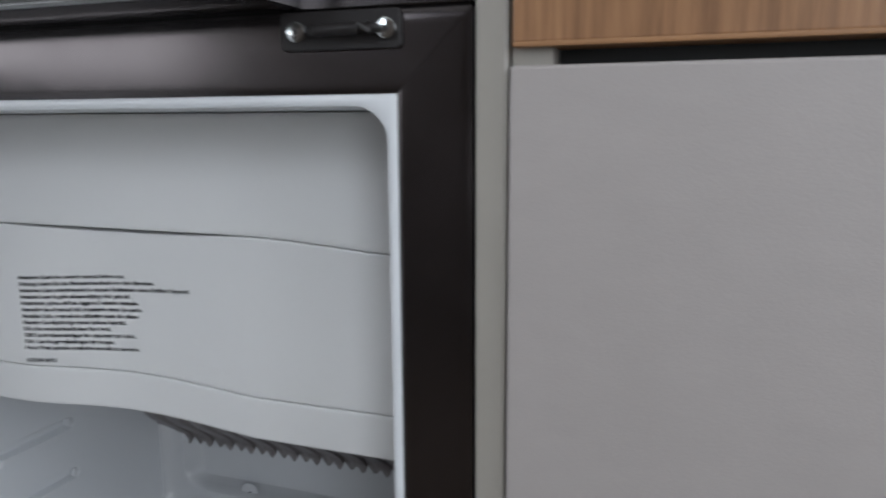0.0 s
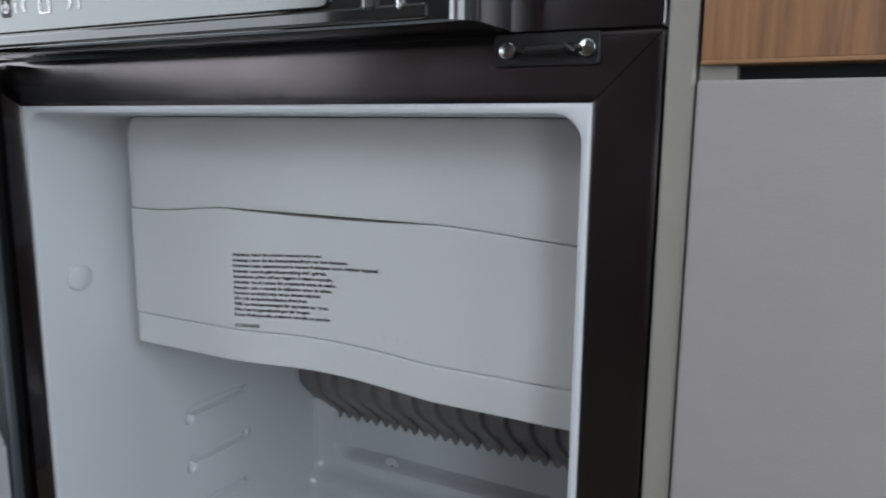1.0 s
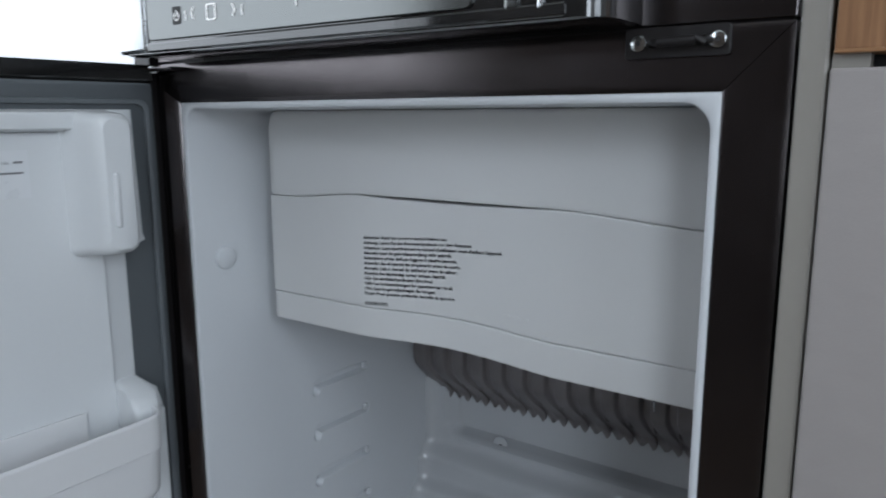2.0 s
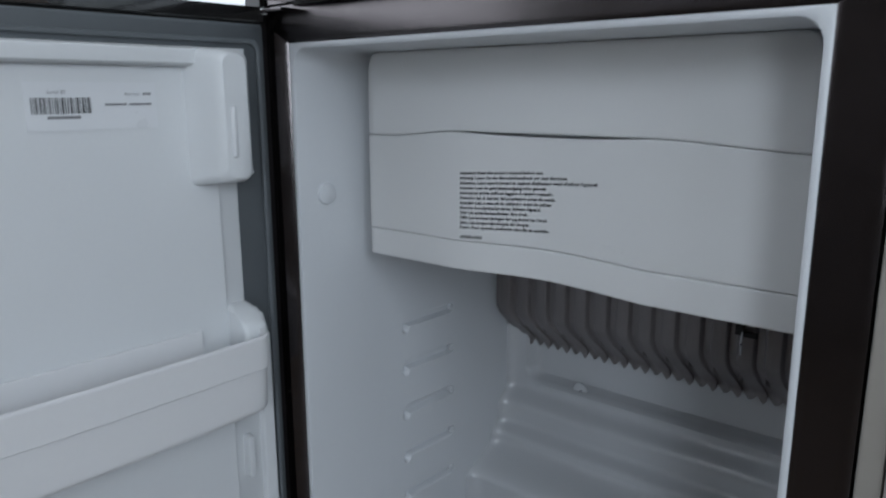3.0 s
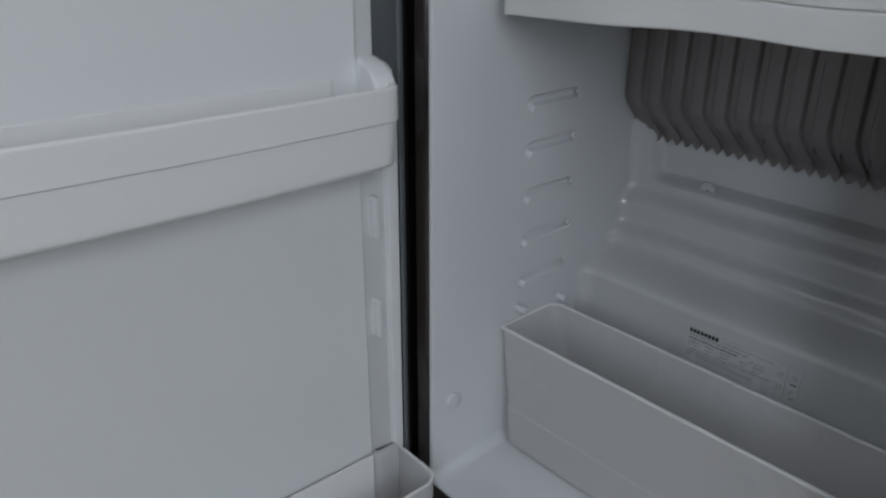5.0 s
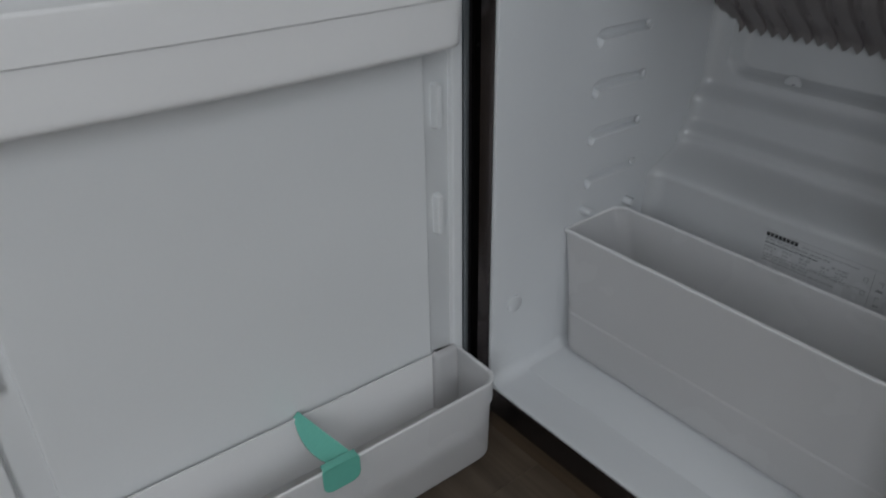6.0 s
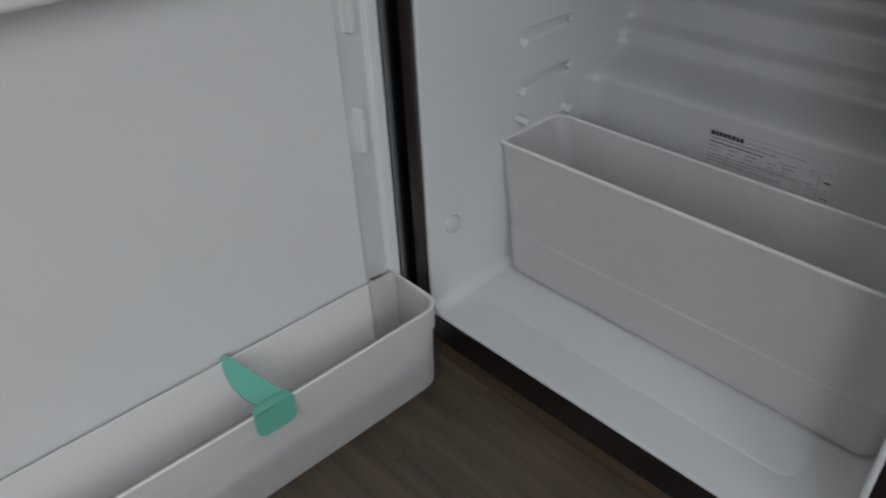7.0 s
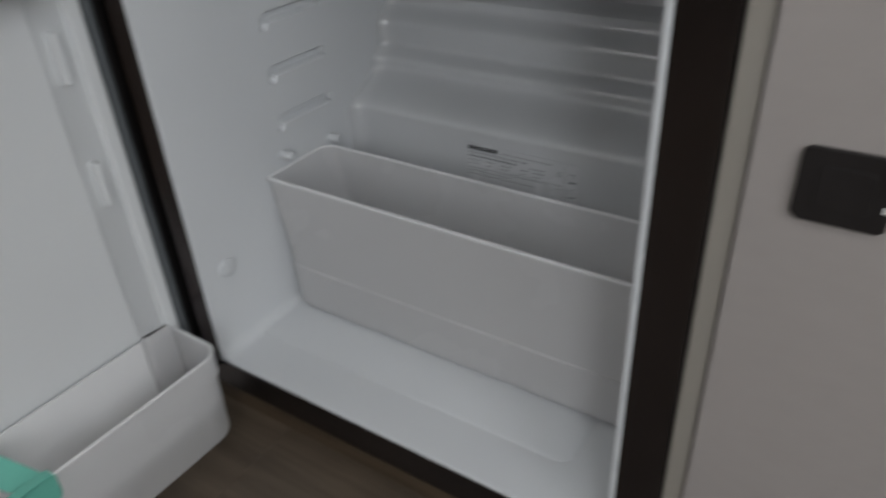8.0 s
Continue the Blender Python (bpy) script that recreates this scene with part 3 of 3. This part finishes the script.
stroke("key_symbol", [(-0.0790, 0.8068), (-0.0768, 0.8033), (-0.0790, 0.7998)], 0.0007)
stroke("key_divider", [(-0.0700, 0.7995), (-0.0700, 0.8055)], 0.0005)
for x in (-0.022, 0.014, 0.088):
    stroke("key_divider", [(x, 0.801), (x, 0.813)], 0.0006)


# ---------------------------------------------------------------- crisper drawer
drawer = thing("crisper_drawer", "frosted white crisper drawer at the bottom of the fridge", "drawer", (0, 0, 0))
o = [[(x, y, 0.0690) for x, y in rrect(-0.180, 0.180, 0.1140, 0.222, 0.014)],
     [(x, y, 0.0694) for x, y in rrect(-0.1845, 0.1845, 0.1100, 0.226, 0.014)],
     [(x, y, 0.0708) for x, y in rrect(-0.1880, 0.1880, 0.1066, 0.229, 0.014)],
     [(x, y, 0.0732) for x, y in rrect(-0.1905, 0.1905, 0.1040, 0.231, 0.014)],
     [(x, y, 0.0765) for x, y in rrect(-0.1925, 0.1925, 0.1025, 0.2315, 0.014)],
     [(x, y, 0.0815) for x, y in rrect(-0.1937, 0.1937, 0.1020, 0.2302, 0.014)],
     [(x, y, 0.1210) for x, y in rrect(-0.1965, 0.1965, 0.1020, 0.2178, 0.014)],
     [(x, y, 0.1235) for x, y in rrect(-0.1967, 0.1967, 0.1020, 0.217, 0.014)],
     [(x, y, 0.1250) for x, y in rrect(-0.1968, 0.1968, 0.1033, 0.2168, 0.014)],
     [(x, y, 0.1280) for x, y in rrect(-0.1970, 0.1970, 0.10331, 0.2160, 0.014)],
     [(x, y, 0.2170) for x, y in rrect(-0.2033, 0.2033, 0.1035, 0.1926, (0.003, 0.003, 0.016, 0.016))],
     [(x, y, 0.2195) for x, y in rrect(-0.2035, 0.2035, 0.1035, 0.192, (0.003, 0.003, 0.016, 0.016))],
     [(x, y, 0.2200) for x, y in rrect(-0.2050, 0.2050, 0.1015, 0.1935, (0.003, 0.003, 0.016, 0.016))],
     [(x, y, 0.2228) for x, y in rrect(-0.2050, 0.2050, 0.1015, 0.1935, (0.003, 0.003, 0.016, 0.016))],
     [(x, y, 0.2228) for x, y in rrect(-0.2018, 0.2018, 0.1050, 0.1900, (0.003, 0.003, 0.014, 0.014))],
     [(x, y, 0.120) for x, y in rrect(-0.1945, 0.1945, 0.1045, 0.216, 0.012)],
     [(x, y, 0.078) for x, y in rrect(-0.191, 0.191, 0.104, 0.230, 0.012)],
     [(x, y, 0.0735) for x, y in rrect(-0.188, 0.188, 0.108, 0.226, 0.012)]]
part("drawer_tub", loft(o, True, True), M_FROST, drawer, "frosted translucent tub", True)
rim = [[(x, y, z) for x, y in rrect(-0.2052 + g, 0.2052 - g, 0.1013 + g, 0.1937 - g, (0.003, 0.003, 0.016 - g, 0.016 - g))] for z, g in
       ((0.2212, 0.0), (0.2232, 0.0), (0.2240, 0.0008), (0.2240, 0.0022), (0.2232, 0.0030), (0.2212, 0.0030))]
rim.append(rim[0])
part("drawer_rim", loft(rim), M_SHELF, drawer, "", True)
for x in (-0.12, 0.12):
    part("drawer_foot", box(x - 0.006, x + 0.006, 0.125, 0.215, 0.0662, 0.0704, 0.001), M_FROST, drawer)


# ---------------------------------------------------------------- fridge door, swung open
DOOR_TURN = -1.5
DOOR_AT = (-0.2255, -0.008, 0)
# local: x out of the liner, -y away from the hinge
door = part("door", box(-0.034, -0.0065, -0.474, -0.001, 0.032, 0.772, 0.003), M_BLACK, fridge, "open black door with white liner")
door.location, door.rotation_euler = DOOR_AT, (0, 0, radians(DOOR_TURN))
part("top_cap", box(-0.0335, -0.002, -0.4735, -0.0015, 0.7645, 0.7775, 0.0015), M_GLOSS, door, "glossy black end cap")
gk = bmesh.new()
loft([[(x, y, z) for y, z in rrect(*r)] for x, r in ((-0.0064, (-0.470, -0.004, 0.036, 0.7632, 0.003)), (-0.0030, (-0.470, -0.004, 0.036, 0.7632, 0.003)),
                                                    (-0.0022, (-0.469, -0.005, 0.037, 0.7622, 0.003)))], True, True, gk)
part("gasket", gk, M_GASKET, door, "dark grey rubber gasket", True)
bead = [[(x, y, z) for y, z in rrect(-0.447 - e, -0.0130 + e, 0.058 - e, 0.7470 + e, 0.008)] for x, e in ((-0.0022, 0.004), (0.0012, 0.0035), (0.0016, 0.0015), (0.0008, 0.0), (-0.0022, 0.0))]
part("gasket_bead", loft(bead), M_GASKET, door, "", True)

# liner: the flat panel and its raised borders
def notched(e):
    """The liner's outline, with a notch at the hinge side between the corner block and the shelf."""
    a, b, c, d = -0.444 + e, -0.016 - e, 0.062 + e, 0.7430 - e
    return [(a, c), (b, c), (b, 0.500), (b - 0.004, 0.515), (-0.038 - e, 0.530), (-0.038 - e, 0.634), (b - 0.004, 0.640), (b - 0.006, 0.646), (b - 0.008, d), (a, d)]


lin = loft([[(x, y, z) for y, z in notched(e)] for x, e in ((-0.003, 0.0), (-0.0008, 0.0004), (0.0, 0.0015))], True, True)
dl = part("door_liner", lin, M_DOORLINER, door, "white moulded door liner", True)


def hump(y0, y1, z0, z1, h, r, slope=0.006):
    """A raised block of the liner with drafted sides and soft edges."""
    return loft([[(x, y, z) for y, z in rrect(y0 + e, y1 - e, z0 + e, z1 - e, max(0.001, r - e * 0.5))] for x, e in
                 ((-0.002, 0.0), (h * 0.75, slope * 0.55), (h * 0.92, slope * 0.75), (h * 0.985, slope * 1.05), (h, slope * 1.6))], True, True)


part("top_border", hump(-0.442, -0.046, 0.7265, 0.7428, 0.015, 0.005, 0.0030), M_DOORLINER, door, "", True)
def corner_block(y_in, y_out, z0, z1, h):
    """A soft raised block at the door's top corner: a long slope towards the panel, a steep outer side."""
    d = 1 if y_out > y_in else -1
    rings = []
    for x, a, e in ((0.0, 0.0, 0.0), (h * 0.15, 0.0050, 0.0012), (h * 0.45, 0.0085, 0.003), (h * 0.78, 0.0110, 0.0045), (h * 0.93, 0.0130, 0.0065), (h, 0.0160, 0.0095)):
        ya, yb = sorted((y_in + d * a, y_out - d * e))
        rings.append([(x, y, z) for y, z in rrect(ya, yb, z0 + e * 0.9, z1 - e * 0.7, min(0.008, 0.45 * (yb - ya)))])
    return loft(rings, True, True)


for y_in, y_out in ((-0.0860, -0.0405), (-0.386, -0.4320)):
    d = 1 if y_out > y_in else -1
    part("corner_block", corner_block(y_in, y_out, 0.634, 0.7429, 0.040), M_DOORLINER, door, "", True)
    c = y_out - d * 0.0225
    part("block_rib", loft([[(x, y, z) for y, z in rrect(c - 0.0024 + e, c + 0.0024 - e, 0.658 + e, 0.698 - e, 0.9 * (0.0024 - e))] for x, e in
                            ((0.020, 0.0), (0.0400, 0.0), (0.0412, 0.0006), (0.0418, 0.0014))], True, True), M_DOORLINER, door, "", True)
# raised side borders of the lower door with their clip ribs
part("raised_panel", hump(-0.408, -0.0560, 0.066, 0.7280, 0.0036, 0.004, 0.0022), M_DOORLINER, door, "", True)
for a, b in ((-0.0310, -0.0165), (-0.4435, -0.4305)):
    part("side_border", hump(a, b, 0.066, 0.50, 0.0055, 0.003, 0.0022), M_DOORLINER, door, "", True)
for a in (-0.0445, -0.421):
    for z in (0.367, 0.263):
        part("clip_rib", hump(a - 0.0045, a + 0.0035, z, z + 0.041, 0.0085, 0.002, 0.0016), M_DOORLINER, door, "", True)

# middle shelf of the door: two end brackets and a bowed tray
for a, b in ((-0.058, -0.036), (-0.437, -0.415)):
    br = prism([(0.0, 0.531), (0.007, 0.5300), (0.014, 0.5265), (0.024, 0.5205), (0.029, 0.5165), (0.031, 0.512), (0.031, 0.500), (0.0, 0.48)], 1, a, b, 0.0045, 3)
    part("shelf_bracket", br, M_DOORLINER, door, "", True)


def bowed(x0, bow, ya, yb, r, n=24, nr=5):
    """The outline of a shelf seen from above: flat at the door, rounded corners, a gently bowed front."""
    pts = [(0.0005, yb), (0.0005, ya)]
    L = yb - ya
    for i in range(nr + 1):
        w = radians(90 * i / nr)
        pts.append((x0 - r + r * math.sin(w), ya + r - r * math.cos(w)))
    for i in range(1, n):
        u = i / n
        y = ya + r + (L - 2 * r) * u
        pts.append((x0 + bow * math.sin(math.pi * u) ** 1.0, y))
    for i in range(nr + 1):
        w = radians(90 * i / nr)
        pts.append((x0 - r + r * math.cos(w), yb - r + r * math.sin(w)))
    return pts


def tray(name, parent, z_rim, z_seam, z_low, x0, bow, ya, yb, r, wall, lab, mat, z_floor):
    def at(z, g, k=0.0):
        return [(max(x - g, 0.0005 + 0.0 * g) if x > 0.001 else x, y + (g if y < (ya + yb) / 2 else -g) * (1 if (abs(y - ya) < 0.03 or abs(y - yb) < 0.03) else 0), z) for x, y in bowed(x0, bow, ya, yb, r)]
    rs = [at(z_low, 0.0060), at(z_low + 0.0010, 0.0040), at(z_low + 0.0035, 0.0028), at(z_low + 0.0065, 0.0027), at(z_seam - 0.0040, 0.0017), at(z_seam - 0.0010, 0.0016), at(z_seam - 0.0007, 0.0034), at(z_seam - 0.0001, 0.0034), at(z_seam, 0.0), at(z_seam + 0.002, 0.0), at(z_rim - 0.0030, 0.0), at(z_rim - 0.0012, 0.0),
          at(z_rim, 0.0008), at(z_rim, wall - 0.0006), at(z_rim - 0.0012, wall), at(z_rim - 0.0030, wall), at(z_floor + 0.009, wall + 0.0027), at(z_floor + 0.005, wall + 0.003), at(z_floor, wall + 0.007)]
    return part(name, loft(rs, True, True), mat, parent, lab, True)


shelf = tray("door_shelf", None, 0.5135, 0.4860, 0.447, 0.051, 0.006, -0.432, -0.043, 0.016, 0.0022, "", M_SHELF, 0.452)
shelf.location, shelf.rotation_euler = DOOR_AT, (0, 0, radians(DOOR_TURN))
tagged(shelf, "white bowed plastic shelf hung in the fridge door", "door shelf")
part("shelf_back", box(0.0042, 0.0066, -0.385, -0.084, 0.44, 0.5150, 0.0005), M_SHELF, shelf)

# bottle bin at the foot of the door, of thinner plastic that lets some light through
M_BIN = M_FROST.copy()
M_BIN.name = "milky_bin_plastic"
for node in M_BIN.node_tree.nodes:
    if node.type == "MIX_SHADER":
        node.inputs[0].default_value = 0.22 if node.outputs[0].links[0].to_node.type == "OUTPUT_MATERIAL" else 0.62
binn = tray("bottle_bin", None, 0.1225, 0.098, 0.025, 0.075, 0.002, -0.436, -0.024, 0.020, 0.0028, "", M_BIN, 0.060)
binn.location, binn.rotation_euler = DOOR_AT, (0, 0, radians(DOOR_TURN))
tagged(binn, "white plastic bottle bin at the foot of the fridge door", "bottle bin")
# its rolled bright rim
outline = bowed(0.075, 0.002, -0.436, -0.024, 0.020)[1:] + [(0.0005, -0.024)]
part("bin_rim", tube([(x - 0.0012, min(-0.0252, max(-0.4348, y)), 0.1226) for x, y in outline], 0.0017, 8), M_SHELF, binn, "", True)
part("bin_back", box(0.0078, 0.0098, -0.405, -0.0605, 0.055, 0.1300, 0.0003), M_SHELF, binn)
# moulded corner post of the bin with a rounded shoulder
post = loft([[(x, y, z) for x, y in rrect(0.0050, 0.0150 - e, -0.0600 + e, -0.0300, (0.002, 0.006, 0.002, 0.002), 4)] for z, e in
             ((0.0600, 0.0), (0.1215, 0.0015), (0.1255, 0.0022), (0.1278, 0.0040), (0.1288, 0.0065))], False, True)
part("corner_post", post, M_BIN, binn, "", True)

# mint bottle divider clipped on the rim of the bin
clip = thing("bottle_divider", "mint green plastic divider clipped on the bottle bin", "divider", (-0.2255, -0.008, 0), DOOR_TURN)
y0 = -0.206
blade = bmesh.new()
sides = []
for off in (0.0, -0.0018):
    upper, lower = [], []
    for i in range(15):
        u = i / 14
        x = 0.0060 + 0.0665 * u
        wide = math.sin(math.pi * min(1.0, 0.06 + 0.60 * u)) ** 0.8
        upper.append(blade.verts.new((x, y0 - 0.004 + 0.017 * u, 0.1345 - 0.0090 * u + off)))
        lower.append(blade.verts.new((x, y0 - 0.004 + 0.017 * u - 0.019 * wide, 0.1345 - 0.0090 * u - 0.0150 * wide * (1 - 0.6 * u) + off)))
    sides.append((upper, lower))
(ua, la), (ub, lb) = sides
for i in range(14):
    blade.faces.new((ua[i], ua[i + 1], la[i + 1], la[i]))
    blade.faces.new((ub[i], lb[i], lb[i + 1], ub[i + 1]))
    blade.faces.new((ua[i], ub[i], ub[i + 1], ua[i + 1]))
    blade.faces.new((la[i], la[i + 1], lb[i + 1], lb[i]))
blade.faces.new((ua[0], la[0], lb[0], ub[0]))
blade.faces.new((ua[-1], ub[-1], lb[-1], la[-1]))
part("divider_blade", blade, M_MINT, clip)
part("divider_hook", prism(rrect(y0 - 0.019, y0 + 0.017, 0.099, 0.1265, (0.008, 0.008, 0.003, 0.003), 5), 0, 0.0765, 0.0785, 0.0006), M_MINT, clip)
part("divider_bridge", box(0.070, 0.0785, y0 - 0.017, y0 + 0.016, 0.1235, 0.1268, 0.0008), M_MINT, clip)
part("divider_tongue", box(0.0690, 0.0710, y0 - 0.013, y0 + 0.013, 0.108, 0.125, 0.0006), M_MINT, clip)

# serial sticker on the liner
stick = part("serial_sticker", box(0.0038, 0.0047, -0.201, -0.110, 0.6820, 0.7150), M_STICKER)
stick.location, stick.rotation_euler = (DOOR_AT[0] - 0.0004, DOOR_AT[1] + 0.004, 0), (0, 0, radians(DOOR_TURN))
tagged(stick, "white serial sticker with a barcode on the door liner", "sticker")
rng = random.Random(11)
y = -0.1975
while y < -0.158:
    w = rng.choice((0.0004, 0.0007, 0.0011, 0.0004))
    part("barcode_bar", box(0.00495, 0.0051, y, y + w, 0.6935, 0.7045), M_INK, stick)
    y += w + rng.choice((0.0005, 0.0008, 0.0011))


def door_text(text, y, z, size, mat=M_GREYINK):
    lettering("sticker_text", text, size, Matrix.Translation((0.0051, y, z)) @ pose(0, 0, 0, 90, 0, 90), mat, stick)


door_text("Serial ID", -0.187, 0.7070, 0.0036)
door_text("Part No.", -0.134, 0.7055, 0.0034)
for y0_, y1_, z0_, z1_ in ((-0.120, -0.114, 0.7060, 0.7076), (-0.188, -0.166, 0.6900, 0.6920), (-0.1485, -0.133, 0.6988, 0.7002), (-0.1305, -0.114, 0.6988, 0.7002)):
    part("sticker_print", box(0.00495, 0.0051, y0_, y1_, z0_, z1_), M_GREYINK, stick)

# hinge under the control panel
hinge = part("hinge_bracket", box(-0.236, -0.196, -0.016, 0.0, 0.7720, 0.7752, 0.0008), M_FRAME, fridge, "dark metal top hinge bracket")
part("hinge_pin", disc((-0.226, -0.010, 0.7705), (0, 0, 1), 0.004, 0.006, 16, 0.0008), M_CHROME, hinge, "", True)
part("frame_screw", disc((-0.2305, 0.0, 0.43), (0, -1, 0), 0.0016, 0.0006, 10), M_CHROME, fridge)


# ---------------------------------------------------------------- kitchen unit beside the fridge
unit = thing("kitchen_cabinet", "greige kitchen cabinet beside the fridge with oak drawer front", "cabinet", (0, 0, 0))
part("side_panel", box(0.2412, 0.2535, -0.004, 0.55, 0.0, 1.02, 0.0015), M_EDGE, unit, "cream side panel edge")
part("carcass", box(0.2540, 0.72, 0.016, 0.55, 0.06, 1.02), M_DARK, unit)
part("kickboard", box(0.2540, 0.72, 0.03, 0.045, 0.0, 0.0595), M_DARK, unit)
cdoor = part("cabinet_door", box(0.2546, 0.715, CAB_Y, 0.011, 0.062, 0.7565, 0.0012), M_CABINET, unit, "greige laminate cabinet door")
lock = part("push_lock", prism(rrect(0.2763, 0.3160, 0.3695, 0.4055, 0.0035, 5), 1, CAB_Y - 0.003, CAB_Y, 0.0012), M_BLACK, cdoor, "black push lock plate")
part("lock_button", prism(rrect(0.2843, 0.3080, 0.3770, 0.3980, 0.003, 4), 1, CAB_Y - 0.0036, CAB_Y - 0.0028, 0.0005), M_BLACK, lock)
part("lock_mark", box(0.3128, 0.3152, CAB_Y - 0.0034, CAB_Y - 0.0029, 0.3810, 0.3840), M_WHITEINK, lock)
part("gap_filler", box(0.2546, 0.2690, -0.002, 0.010, 0.7566, 0.7640), M_EDGE, unit, "cream filler at the end of the finger gap")
odr = part("drawer_front", box(0.2556, 0.715, CAB_Y, 0.011, 0.7642, 0.955, 0.0006), M_OAK, unit, "warm oak veneer drawer front")
part("edge_band", box(0.2556, 0.715, CAB_Y - 0.0004, 0.0112, 0.7626, 0.7644, 0.0005), M_OAK_EDGE, odr)
worktop = part("worktop", box(0.2412, 0.73, -0.02, 0.56, 1.022, 1.05, 0.003), M_CABINET)
tagged(worktop, "plain greige worktop above the cabinet", "worktop")

# plinth under the fridge
plinth = part("plinth", box(-0.2395, 0.2405, 0.004, 0.022, 0.0, 0.0262, 0.0008), M_PLINTH)
tagged(plinth, "brown wooden plinth strip below the fridge", "plinth", kind="structure")
# closing panel beyond the fridge
niche = part("niche_panel", box(-0.262, -0.2400, -0.004, 0.55, 0.0, 1.02, 0.001), M_BLACK)
tagged(niche, "black side panel next to the fridge", "panel", kind="structure")

# floor planks
PW, PL = 0.145, 0.92
for j in range(-13, 7):
    y1 = 0.02 + j * PW
    for i in range(-3, 3):
        x1 = 0.17 + i * PL + (j % 3) * 0.31
        a, b = max(x1, -1.27), min(x1 + PL, 1.57)
        if b - a < 0.05 or y1 < -1.9 or y1 + PW > 0.9:
            continue
        part("plank", box(a + 0.0001, b - 0.0001, y1 + 0.0001, y1 + PW - 0.0001, -0.004, 0.0, 0.0003, 1), M_FLOOR, part_floor)
